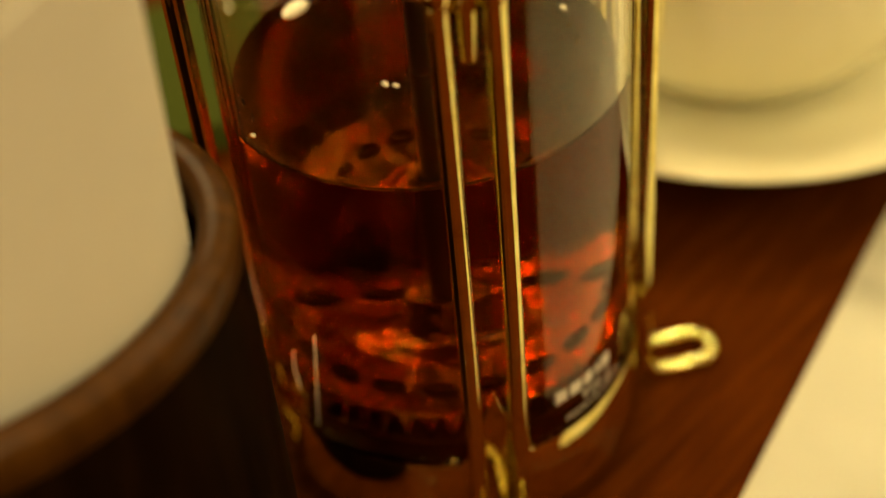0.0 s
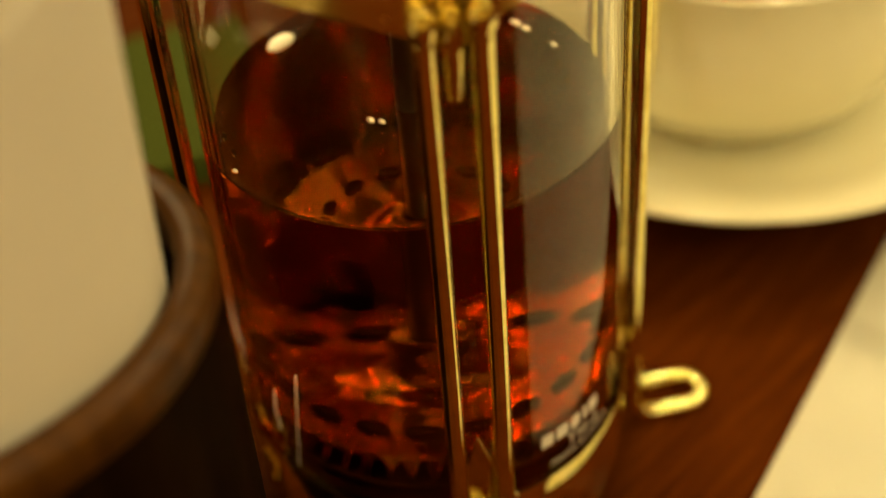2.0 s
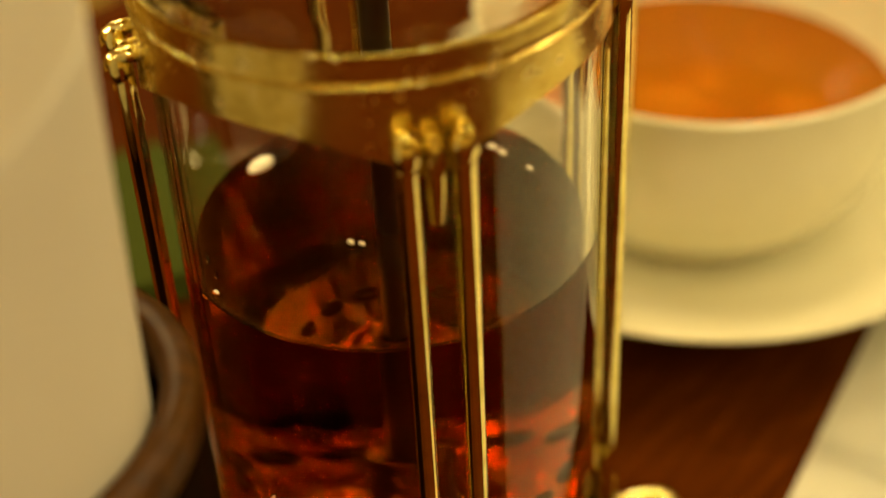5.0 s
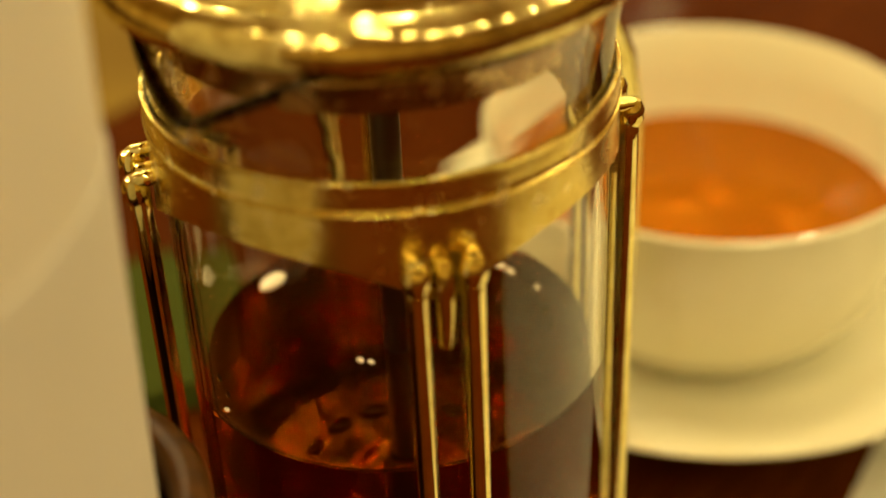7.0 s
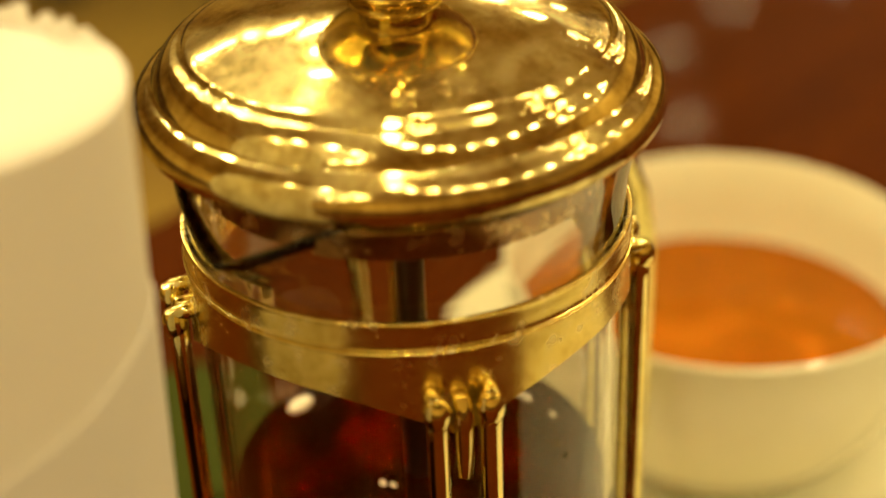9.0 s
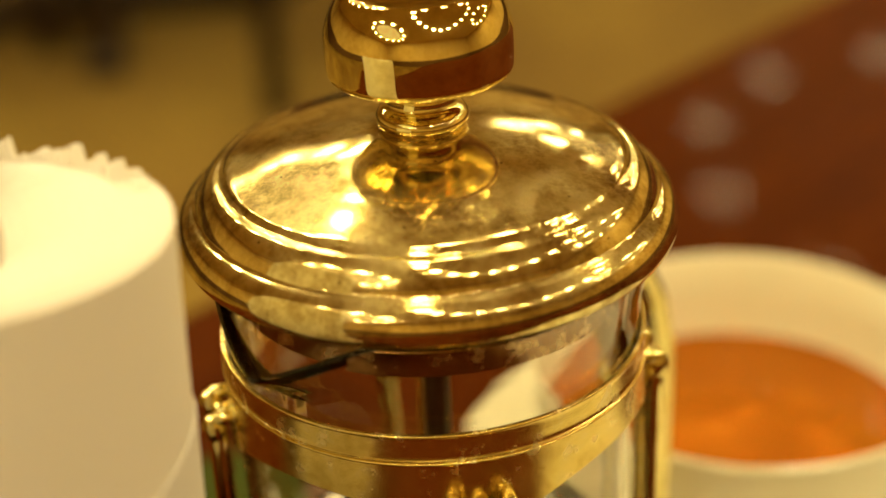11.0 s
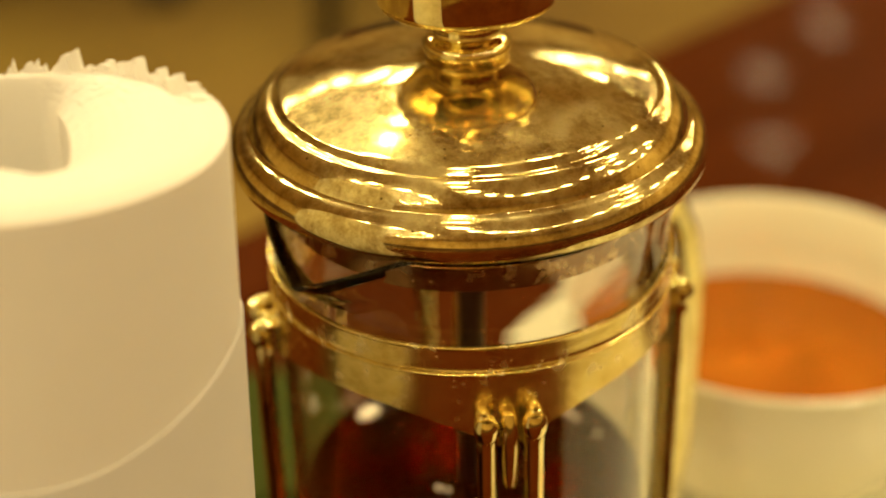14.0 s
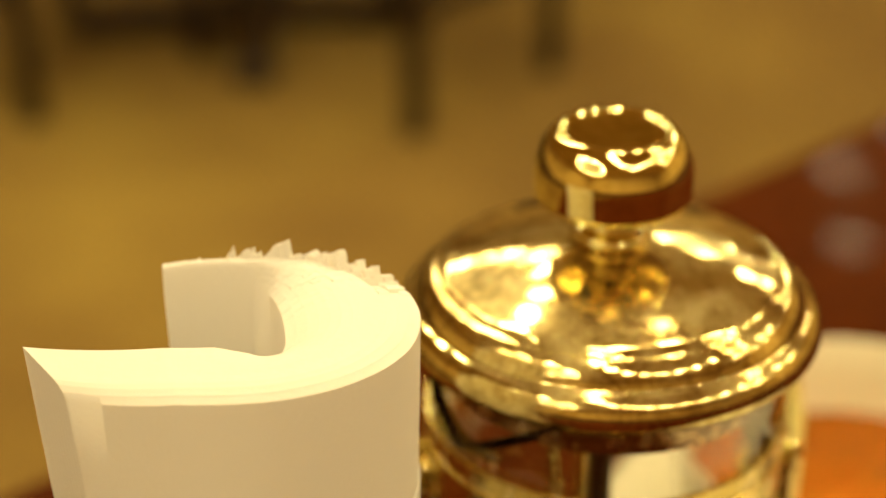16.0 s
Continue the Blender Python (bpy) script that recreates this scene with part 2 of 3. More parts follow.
shader(PANEL_GLOW).inputs["Emission Strength"].default_value = 0.6


# ---- mesh helpers ----
def part(name, bm, mat, parent=None, label="", smooth=True):
    me = bpy.data.meshes.new(name)
    bmesh.ops.recalc_face_normals(bm, faces=bm.faces[:])
    bm.to_mesh(me)
    bm.free()
    me.materials.append(mat)
    if smooth:
        me.shade_smooth()
        me.set_sharp_from_angle(angle=radians(38))
    ob = new(name, me)
    if parent:
        ob.parent = parent
    if label:
        tagged(ob, label)
    return ob


def thing(name, label, category, at=(0, 0, 0), turn=0.0, group="", kind=""):
    ob = new(name)
    ob.empty_display_size = 0.02
    ob.matrix_basis = pose(*at, 0, 0, turn)
    return tagged(ob, label, category, group, kind)


def lathe(bm, profile, n=96, shape=None):
    """Turns (r, z) points about z; a profile point with r = 0 closes to a pole. shape(angle, r, z, k) may move a point."""
    rows = []
    for k, (r, z) in enumerate(profile):
        if r == 0:
            rows.append([bm.verts.new((0, 0, z))])
            continue
        row = []
        for i in range(n):
            a = 2 * math.pi * i / n
            rr, zz = shape(a, r, z, k) if shape else (r, z)
            row.append(bm.verts.new((rr * math.cos(a), rr * math.sin(a), zz)))
        rows.append(row)
    for a, b in zip(rows, rows[1:]):
        for i in range(n):
            j = (i + 1) % n
            if len(a) == 1 and len(b) == 1:
                continue
            if len(a) == 1:
                bm.faces.new((a[0], b[i], b[j]))
            elif len(b) == 1:
                bm.faces.new((a[i], a[j], b[0]))
            else:
                bm.faces.new((a[i], a[j], b[j], b[i]))
    return bm


def rounded(profile, steps=4):
    """Runs a soft curve through (r, z) points; a point given twice in a row stays a hard corner."""
    out = []
    for i in range(len(profile) - 1):
        b, c = profile[i], profile[i + 1]
        if b == c:
            continue
        a = profile[i - 1] if i else b
        d = profile[i + 2] if i + 2 < len(profile) else c
        for k in range(steps):
            t = k / steps
            out.append(tuple(0.5 * (2 * q + (r - p) * t + (2 * p - 5 * q + 4 * r - w) * t * t + (3 * q - p - 3 * r + w) * t ** 3) for p, q, r, w in zip(a, b, c, d)))
    out.append(profile[-1])
    return [(max(r, 0.0) if 0 < k < len(out) - 1 else r, z) for k, (r, z) in enumerate(out)]


def tube(bm, points, radius, n=14, closed=False, flat=1.0):
    """A round bar along points, with rounded ends."""
    pts = [Vector(p) for p in points]
    count = len(pts)
    rings = []
    up = None
    for i, p in enumerate(pts):
        a = pts[(i - 1) % count] if closed or i else p
        b = pts[(i + 1) % count] if closed or i < count - 1 else p
        d = (b - a).normalized()
        if up is None:
            up = d.orthogonal().normalized()
        up = (up - d * up.dot(d)).normalized()
        side = d.cross(up)
        rings.append((p, d, up.copy(), side))
    rows = []
    if not closed:
        p, d, u, s_ = rings[0]
        for f in (0.25, 0.7):
            rows.append((p - d * radius * math.sqrt(1 - f * f) * 0.8, u, s_, radius * f))
    for p, d, u, s_ in rings:
        rows.append((p, u, s_, radius))
    if not closed:
        p, d, u, s_ = rings[-1]
        for f in (0.7, 0.25):
            rows.append((p + d * radius * math.sqrt(1 - f * f) * 0.8, u, s_, radius * f))
    made = []
    for p, u, s_, r in rows:
        made.append([bm.verts.new(p + u * (r * math.cos(2 * math.pi * k / n)) + s_ * (r * flat * math.sin(2 * math.pi * k / n))) for k in range(n)])
    for a, b in zip(made, made[1:] + (made[:1] if closed else [])):
        for k in range(n):
            j = (k + 1) % n
            bm.faces.new((a[k], a[j], b[j], b[k]))
    if not closed:
        bm.faces.new(made[0])
        bm.faces.new(made[-1])
    return bm


def box(bm, lo, hi, bevel=0.0, seg=2):
    made = bmesh.ops.create_cube(bm, size=1.0)
    lo, hi = Vector(lo), Vector(hi)
    for v in made["verts"]:
        v.co = Vector((lo[k] + (hi[k] - lo[k]) * (v.co[k] + 0.5) for k in range(3)))
    if bevel:
        edges = list({e for v in made["verts"] for e in v.link_edges})
        bmesh.ops.bevel(bm, geom=edges, offset=bevel, segments=seg, affect="EDGES", profile=0.5)
    return bm


def arc(cx, cz, r, a0, a1, n=8):
    return [(cx + r * math.cos(radians(a0 + (a1 - a0) * k / n)), cz + r * math.sin(radians(a0 + (a1 - a0) * k / n))) for k in range(n + 1)]


# ---- the room ----
X0, X1, Y0, Y1 = -3.6, 4.2, -3.4, 6.0
floor = part("floor", box(bmesh.new(), (X0, Y0, FLOOR_Z - 0.1), (X1, Y1, FLOOR_Z)), CARPET, smooth=False)
tagged(floor, "ochre carpeted restaurant floor", "floor", kind="structure")
ceiling = part("ceiling", box(bmesh.new(), (X0, Y0, CEILING_Z), (X1, Y1, CEILING_Z + 0.1)), PLASTER, smooth=False)
tagged(ceiling, "ochre plaster ceiling with oval panels and small downlights", "ceiling", kind="structure")
for side, lo, hi in (
    ("wall_west", (X0 - 0.12, Y0, FLOOR_Z), (X0, Y1, CEILING_Z)),
    ("wall_east", (X1, Y0, FLOOR_Z), (X1 + 0.12, Y1, CEILING_Z)),
    ("wall_south", (X0 - 0.12, Y0 - 0.12, FLOOR_Z), (X1 + 0.12, Y0, CEILING_Z)),
    ("wall_north", (X0 - 0.12, Y1, FLOOR_Z), (X1 + 0.12, Y1 + 0.12, CEILING_Z)),
):
    w = part(side, box(bmesh.new(), lo, hi), WALL, smooth=False)
    tagged(w, "unseen ochre painted wall above the added dark panelling", "wall", kind="structure")

# unseen dark panelling, added so the upright brass reflects something dark
for side, lo, hi in (
    ("wainscot_west", (X0, Y0 + 0.03, FLOOR_Z), (X0 + 0.03, Y1 - 0.03, 0.0)),
    ("wainscot_east", (X1 - 0.03, Y0 + 0.03, FLOOR_Z), (X1, Y1 - 0.03, 0.0)),
    ("wainscot_south", (X0, Y0, FLOOR_Z), (X1, Y0 + 0.03, 0.0)),
    ("wainscot_north", (X0, Y1 - 0.03, FLOOR_Z), (X1, Y1, 0.0)),
):
    w = part(side, box(bmesh.new(), lo, hi, 0.004), PANEL_WOOD, smooth=False)
    tagged(w, "unseen dark wall panelling added for dark reflections in the brass", "panelling", kind="structure")


def ceiling_light(glow):
    lamp = thing("ceiling_light", "small round warm ceiling downlight, switched on", "ceiling light", group="ceiling downlights")
    part("housing", lathe(bmesh.new(), [(0.061, 0.0), (0.061, -0.004), (0.072, -0.006), (0.074, 0.0)], 32), WHITE_METAL, lamp)
    part("diffuser", lathe(bmesh.new(), [(0.0, -0.003), (0.060, -0.002)], 32), glow, lamp, "glowing warm diffuser")
    return lamp


# oval lit panels in the ceiling, each ringed by downlights: centre, half width, half length, turn, lamps
PANELS = [(-0.65, 2.15, 0.55, 1.20, 6, 14), (-1.75, -1.45, 0.80, 1.15, -10, 12), (2.45, 3.40, 0.95, 1.15, 25, 13)]
RINGS = [(0.75, -0.55, 0.92, 1.25, 0, 15), (3.0, 0.0, 0.80, 1.0, 0, 10)]
LAMPS = []
for cx, cy, rx, ry, turn, count in PANELS + RINGS:
    for k in range(count):
        a = 2 * math.pi * (k + 0.35) / count
        px, py = rx * math.cos(a), ry * math.sin(a)
        c, s_ = math.cos(radians(turn)), math.sin(radians(turn))
        LAMPS.append((cx + px * c - py * s_, cy + px * s_ + py * c))
for cx, cy, rx, ry, turn, count in PANELS:
    panel = thing("ceiling_panel", "oval cream lit panel set into the ceiling", "ceiling panel", (cx, cy, CEILING_Z), turn, group="oval ceiling panels")
    bm = lathe(bmesh.new(), [(0.0, -0.004), (1.0, -0.004)], 64)
    bmesh.ops.scale(bm, vec=(rx * 0.74, ry * 0.78, 1), verts=bm.verts[:])
    part("diffuser", bm, PANEL_GLOW, panel, "softly glowing cream diffuser")
    bm = lathe(bmesh.new(), [(1.0, 0.0), (1.0, -0.012), (1.06, -0.016), (1.08, -0.010), (1.08, 0.0)], 64)
    bmesh.ops.scale(bm, vec=(rx * 0.745, ry * 0.785, 1), verts=bm.verts[:])
    part("trim", bm, WHITE_METAL, panel)
first = ceiling_light(GLOW)
first.matrix_basis = pose(*LAMPS[0], CEILING_Z)
for x, y in LAMPS[1:]:
    copy_thing(first, pose(x, y, CEILING_Z))

# ---- the table ----
TABLE_TURN = 35.0
table = thing("dining_table", "glossy red-brown wooden restaurant table", "table", (0.0, 0.275, 0.0), TABLE_TURN)
bm = box(bmesh.new(), (-0.62, -1.25, -0.028), (0.78, 0.0, 0.0), 0.003)
top = part("tabletop", bm, TABLE_WOOD, table, smooth=False)
for x in (-0.55, 0.71):
    for y in (-1.18, -0.07):
        part("leg", box(bmesh.new(), (x - 0.03, y - 0.03, FLOOR_Z), (x + 0.03, y + 0.03, -0.028), 0.004), DARK_WOOD, table)


# ---- chairs behind the table ----
def dining_chair():
    c = thing("dining_chair", "dark wooden dining chair standing on the carpet", "chair", group="chairs behind the table")
    for x, y, h in ((-0.19, -0.19, 0.44), (0.19, -0.19, 0.44), (-0.19, 0.19, 0.86), (0.19, 0.19, 0.86)):
        bm = box(bmesh.new(), (x - 0.017, y - 0.017, 0.0), (x + 0.017, y + 0.017, h), 0.004)
        part("leg", bm, DARK_WOOD, c)
    part("seat", box(bmesh.new(), (-0.22, -0.23, 0.44), (0.22, 0.17, 0.485), 0.015, 3), DARK_WOOD, c)
    for z in (0.62, 0.78):
        part("back_rail", box(bmesh.new(), (-0.17, 0.18, z), (0.17, 0.2, z + 0.07), 0.006), DARK_WOOD, c)
    for y in (-0.19, 0.19):
        part("stretcher", box(bmesh.new(), (-0.168, y - 0.01, 0.2), (0.168, y + 0.01, 0.23), 0.004), DARK_WOOD, c)
    return c


chair = dining_chair()
chair.matrix_basis = pose(0.115, 2.41, FLOOR_Z, 0, 0, -135)
copy_thing(chair, pose(-0.53, 2.54, FLOOR_Z, 0, 0, 135))

pedestal = thing("pedestal_table", "dark pedestal table with a four-footed base", "table", (-0.155, 2.74, FLOOR_Z), 0)
part("column", lathe(bmesh.new(), [(0.0, 0.02), (0.075, 0.02), (0.06, 0.09), (0.045, 0.14), (0.042, 0.70), (0.0, 0.70)], 32), DARK_WOOD, pedestal)
for turn in (0, 90, 180, 270):
    foot = part("foot", box(bmesh.new(), (0.03, -0.035, 0.0), (0.36, 0.035, 0.05), 0.012, 3), DARK_WOOD, pedestal)
    foot.matrix_basis = pose(0, 0, 0, 0, 0, turn)
part("tabletop", box(bmesh.new(), (-0.38, -0.38, 0.70), (0.38, 0.38, 0.73), 0.004), TABLE_WOOD, pedestal)

# ---- the press pot ----
LEG_R, WIRE_R, HALF = 0.0360, 0.0016, 0.0037
LEG_TOP = 0.1190
press = thing("tea_press", "brass-framed glass tea press half full of dark tea", "tea press")
GLASS_OUT, GLASS_IN = 0.0328, 0.0308
SPOUT = math.atan2(-0.025, -0.0297) % (2 * math.pi)


def turned(a, b):
    return abs((a - b + math.pi) % (2 * math.pi) - math.pi)


def spouted(a, r, z, k):
    if z < 0.134:
        return r, z
    g = max(0.0, 1 - math.degrees(turned(a, SPOUT)) / 27.0) ** 1.15
    f = min(1.0, (z - 0.134) / 0.013)
    return r + 0.0052 * g * f, z - 0.0068 * g * f


profile = [(0, 0.0095), (0.029, 0.0095), (0.0315, 0.0102), (GLASS_OUT, 0.0125), (GLASS_OUT, 0.03), (GLASS_OUT, 0.08), (GLASS_OUT, 0.128), (GLASS_OUT, 0.134),
           (0.0331, 0.1385), (0.0340, 0.1425), (0.0346, 0.1455), (0.0349, 0.1466), (0.0344, 0.1474), (0.0335, 0.1470), (0.0326, 0.1440), (0.0316, 0.1390), (GLASS_IN, 0.134),
           (GLASS_IN, 0.128), (GLASS_IN, 0.08), (GLASS_IN, 0.03), (GLASS_IN, 0.0145), (0.0298, 0.0125), (0.028, 0.012), (0, 0.012)]
beaker = part("glass_beaker", lathe(bmesh.new(), profile, 160, spouted), GLASS, press, "clear heatproof glass beaker with a pouring lip")
beaker.visible_shadow = False

# tea, filling the beaker to a little over half
TEA_Z = 0.0815
tea = part("brewed_tea", lathe(bmesh.new(), [(0, 0.0121), (0.0282, 0.0121), (0.0300, 0.0127), (GLASS_IN + 0.0002, 0.0146), (GLASS_IN + 0.0002, 0.05), (GLASS_IN + 0.0002, TEA_Z + 0.0018),
                                                (GLASS_IN - 0.0003, TEA_Z + 0.0011), (GLASS_IN - 0.0010, TEA_Z + 0.0005), (GLASS_IN - 0.0019, TEA_Z + 0.00015), (GLASS_IN - 0.003, TEA_Z), (0.015, TEA_Z), (0, TEA_Z)], 128), TEA)
tagged(tea, "dark red-brown brewed tea in the glass press", "tea")
tea.visible_shadow = False
# pale domes put in for lamp glints at the tea's edge; middle pair bubbles
TEA_GLINT = material("pale_glint", (0.86, 0.80, 0.66), 0.12, Coat_Weight=0.8)
_n = noisy(TEA_GLINT, 900, 4)
bumped(TEA_GLINT, _n, "Fac", 0.3, 0.0004)
for right, back, wide, deep in ((-0.565, 0.745, 0.0030, 0.0017), (0.70, 0.53, 0.0011, 0.0006), (0.74, 0.46, 0.0009, 0.0005), (0.84, 0.27, 0.0008, 0.0004), (-0.22, -0.07, 0.0008, 0.0005), (-0.17, -0.10, 0.0007, 0.0004), (-0.91, -0.28, 0.0007, 0.0005)):
    glint_dome = part("glint_dome", lathe(bmesh.new(), [(1.0, -0.2), (0.97, 0.1), (0.8, 0.42), (0.5, 0.62), (0.2, 0.7), (0.0, 0.72)], 24), TEA_GLINT, tea, "pale shiny dome put in for a glint on the tea")
    glint_dome.matrix_basis = pose(GLASS_IN * right, GLASS_IN * back, TEA_Z + 0.0001, 0, 0, math.degrees(math.atan2(back, right)) + 90)
    glint_dome.scale = (wide, deep, deep * 0.8)


# brass bands that carry the beaker
LEGS = [radians(d) for d in (-90, 0, 90, 180)]


def near_leg(a):
    return math.degrees(min(turned(a, l) for l in LEGS))


def flare_down(a, r, z, k):
    g = max(0.0, 1 - near_leg(a) / 45.0) ** 2.2
    f = max(0.0, min(1.0, (0.1262 - z) / 0.0057))
    return r + 0.0003 * g * f, z - 0.0074 * g * f


RI, RO = GLASS_OUT + 0.0001, 0.0337
skirt = [0.1203 + 0.0059 * k / 8 for k in range(9)]
band = [(RI, 0.1205), (RO - 0.0001, 0.1203)] + [(RO, z + 0.0001) for z in skirt] + rounded([(RO, 0.1266), (RO + 0.00025, 0.1269), (RO + 0.0002, 0.1271), (RO, 0.1272), (RO, 0.1272), (RO + 0.0002, 0.1274), (RO + 0.00025, 0.1276), (RO, 0.1279), (RO, 0.1296), (RO, 0.1312), (RO + 0.0001, 0.1315), (RO, 0.1318), (RI + 0.0002, 0.1318)], 3)
band += [(RI, 0.1314), (RI, 0.1262), (RI, 0.1234), (RI, 0.1205)]
part("upper_band", lathe(bmesh.new(), band, 240, flare_down), BAND_BRASS, press, "polished brass band flaring down at each leg")


def flare_up(a, r, z, k):
    d = near_leg(a)
    g = max(0.0, 1 - d / 11.0) ** 1.3
    if k in (4, 5, 6):
        return r + 0.0012 * g, z + 0.0190 * g
    if k in (3, 7):
        return r, z + 0.004 * g
    return r, z


base = [(0.0, 0.0045), (0.030, 0.0045), (0.0334, 0.0062), (0.0338, 0.0120), (0.0338, 0.0224), (0.0335, 0.0232), (RI, 0.0230), (RI, 0.0120), (0.0322, 0.0085), (0.0295, 0.0085), (0, 0.0085)]
part("base_band", lathe(bmesh.new(), base, 192, flare_up), BRASS, press, "polished brass base cup rising at each leg")


def leg_path():
    down = [(LEG_R, -HALF, LEG_TOP - 0.004 * k) for k in range(29)]
    zc = 0.0072
    bend = [(LEG_R + 0.0055 * (1 - math.cos(a)), -HALF, zc - 0.0055 * math.sin(a)) for a in [radians(9 * k) for k in range(1, 11)]]
    zf = zc - 0.0055
    tip_c = LEG_R + 0.0158 - HALF - WIRE_R * 0.4
    tip = [(tip_c + HALF * math.sin(a), -HALF * math.cos(a), zf) for a in [radians(12 * k) for k in range(0, 16)]]
    half = down + bend + [(LEG_R + 0.0075, -HALF, zf)]
    back = [(x, -y, z) for x, y, z in reversed(half)]
    return [p for p in half if p[2] >= zf - 1e-6] + tip + back


for n_leg, angle in enumerate((-90, 0, 90, 180)):
    bm = tube(bmesh.new(), leg_path(), WIRE_R, 16)
    for side in (-1, 1):
        # rounded bead and peg that pins the bar to the band
        tube(bm, [(LEG_R + 0.0004, side * HALF, LEG_TOP - 0.001), (LEG_R + 0.0004, side * HALF, LEG_TOP + 0.0008)], 0.00195, 14)
        tube(bm, [(LEG_R - 0.0022, side * (HALF + 0.0003), LEG_TOP + 0.0018), (LEG_R + 0.0002, side * (HALF + 0.0003), LEG_TOP + 0.0016)], 0.0012, 12)
    leg = part("leg", bm, WIRE_BRASS, press, "doubled brass wire leg looped into a foot")
    leg.matrix_basis = pose(0, 0, 0, 0, 0, angle)
    bm = tube(bmesh.new(), [(LEG_R - 0.0022, 0, LEG_TOP + 0.0006), (LEG_R - 0.0008, 0, LEG_TOP + 0.0007), (LEG_R, 0, LEG_TOP - 0.001), (LEG_R, 0, LEG_TOP - 0.006), (LEG_R - 0.0006, 0, LEG_TOP - 0.0112)], 0.0014, 14)
    part("pin", bm, WIRE_BRASS, leg)

# handle opposite the spout
HANDLE = math.degrees(SPOUT) - 180
loop = [(0.0345, 0.1262), (0.0440, 0.1250), (0.0530, 0.1205), (0.0615, 0.1125), (0.0672, 0.1030), (0.0700, 0.0920), (0.0708, 0.079), (0.0705, 0.066), (0.0690, 0.048), (0.0640, 0.031), (0.056, 0.020), (0.046, 0.0145), (0.0345, 0.0135)]
bm = tube(bmesh.new(), [(x, 0, z) for x, z in loop], 0.0017, 14, flat=1.7)
handle = part("handle", bm, WIRE_BRASS, press, "flat brass loop handle")
handle.matrix_basis = pose(0, 0, 0, 0, 0, HANDLE)

# lid and knob
under = [(0.0, 0.1478), (0.0352, 0.1479)]
over = rounded([(0.0366, 0.1481), (0.0376, 0.1487), (0.0382, 0.1497), (0.0384, 0.1508), (0.0381, 0.1522), (0.0373, 0.1536), (0.0362, 0.1545), (0.0354, 0.1549), (0.0350, 0.1552), (0.0350, 0.1552),
                (0.0346, 0.1561), (0.0339, 0.1573), (0.0329, 0.1584), (0.0319, 0.15905), (0.0311, 0.1592), (0.0304, 0.1596), (0.0297, 0.1601), (0.027, 0.1609), (0.022, 0.1624), (0.016, 0.1637), (0.011, 0.1646), (0.0078, 0.1651)])
lid_profile = under + over + [(0.0, 0.1653)]
lid = part("lid", lathe(bmesh.new(), lid_profile, 224), LID_BRASS, press, "domed brass lid, scratched and speckled")
collar = [(0.0285, 0.1477), (0.0285, 0.1405), (0.0288, 0.1401), (0.0300, 0.1400), (0.0305, 0.1403), (0.0306, 0.1410), (0.0306, 0.1440), (0.0308, 0.1443), (0.0306, 0.1446), (0.0306, 0.1477)]
part("collar", lathe(bmesh.new(), collar, 160), COLLAR_DARK_REFLECTION, lid, "metal collar under the lid, a dark reflection put into its brown")
knob_profile = [(0.0, 0.1648), (0.0062, 0.1650), (0.0068, 0.1658), (0.0070, 0.1668), (0.0064, 0.1678), (0.0052, 0.1684), (0.0048, 0.1694), (0.0050, 0.1712), (0.0060, 0.1726), (0.0105, 0.1733),
                (0.0131, 0.1737), (0.01375, 0.1744), (0.0139, 0.1755), (0.0139, 0.1795), (0.0136, 0.1812), (0.0129, 0.1832), (0.0118, 0.1850), (0.0107, 0.1861), (0.0099, 0.1865), (0.0094, 0.1864),
                (0.0089, 0.1860), (0.0075, 0.1858), (0.0, 0.1858)]
part("knob", lathe(bmesh.new(), [knob_profile[0]] + rounded(knob_profile[1:-1], 3) + [knob_profile[-1]], 128), BRASS, lid, "polished brass knob with a dished top")

# plunger
plunger = part("plunger_rod", tube(bmesh.new(), [(0, 0, 0.028), (0, 0, 0.08), (0, 0, 0.1475)], 0.0023, 16), STEEL, press, "dark steel plunger rod")
PLATE_Z = 0.0325
part("hub", lathe(bmesh.new(), [(0.0024, PLATE_Z + 0.002)] + rounded([(0.0053, PLATE_Z + 0.0020), (0.0051, PLATE_Z + 0.0034), (0.0050, PLATE_Z + 0.0098), (0.0047, PLATE_Z + 0.0108), (0.0040, PLATE_Z + 0.0112), (0.0030, PLATE_Z + 0.0108)], 3) + [(0.0024, PLATE_Z + 0.0106)], 48), HUB_METAL, plunger, "round dark metal hub")
part("flange", lathe(bmesh.new(), [(0.0024, PLATE_Z + 0.0030)] + rounded([(0.0052, PLATE_Z + 0.0030), (0.0072, PLATE_Z + 0.0026), (0.0092, PLATE_Z + 0.0014), (0.0108, PLATE_Z + 0.0008), (0.0112, PLATE_Z + 0.0003)], 3), 48), PLATE_BRASS, plunger, "bright dished flange under the hub")
plate = part("filter_plate", lathe(bmesh.new(), [(0.0, PLATE_Z - 0.0014), (0.0272, PLATE_Z - 0.0014), (0.0278, PLATE_Z - 0.0006), (0.0274, PLATE_Z), (0.010, PLATE_Z + 0.0004), (0.0, PLATE_Z + 0.0004)], 96), PLATE_BRASS, plunger, "perforated round filter plate")
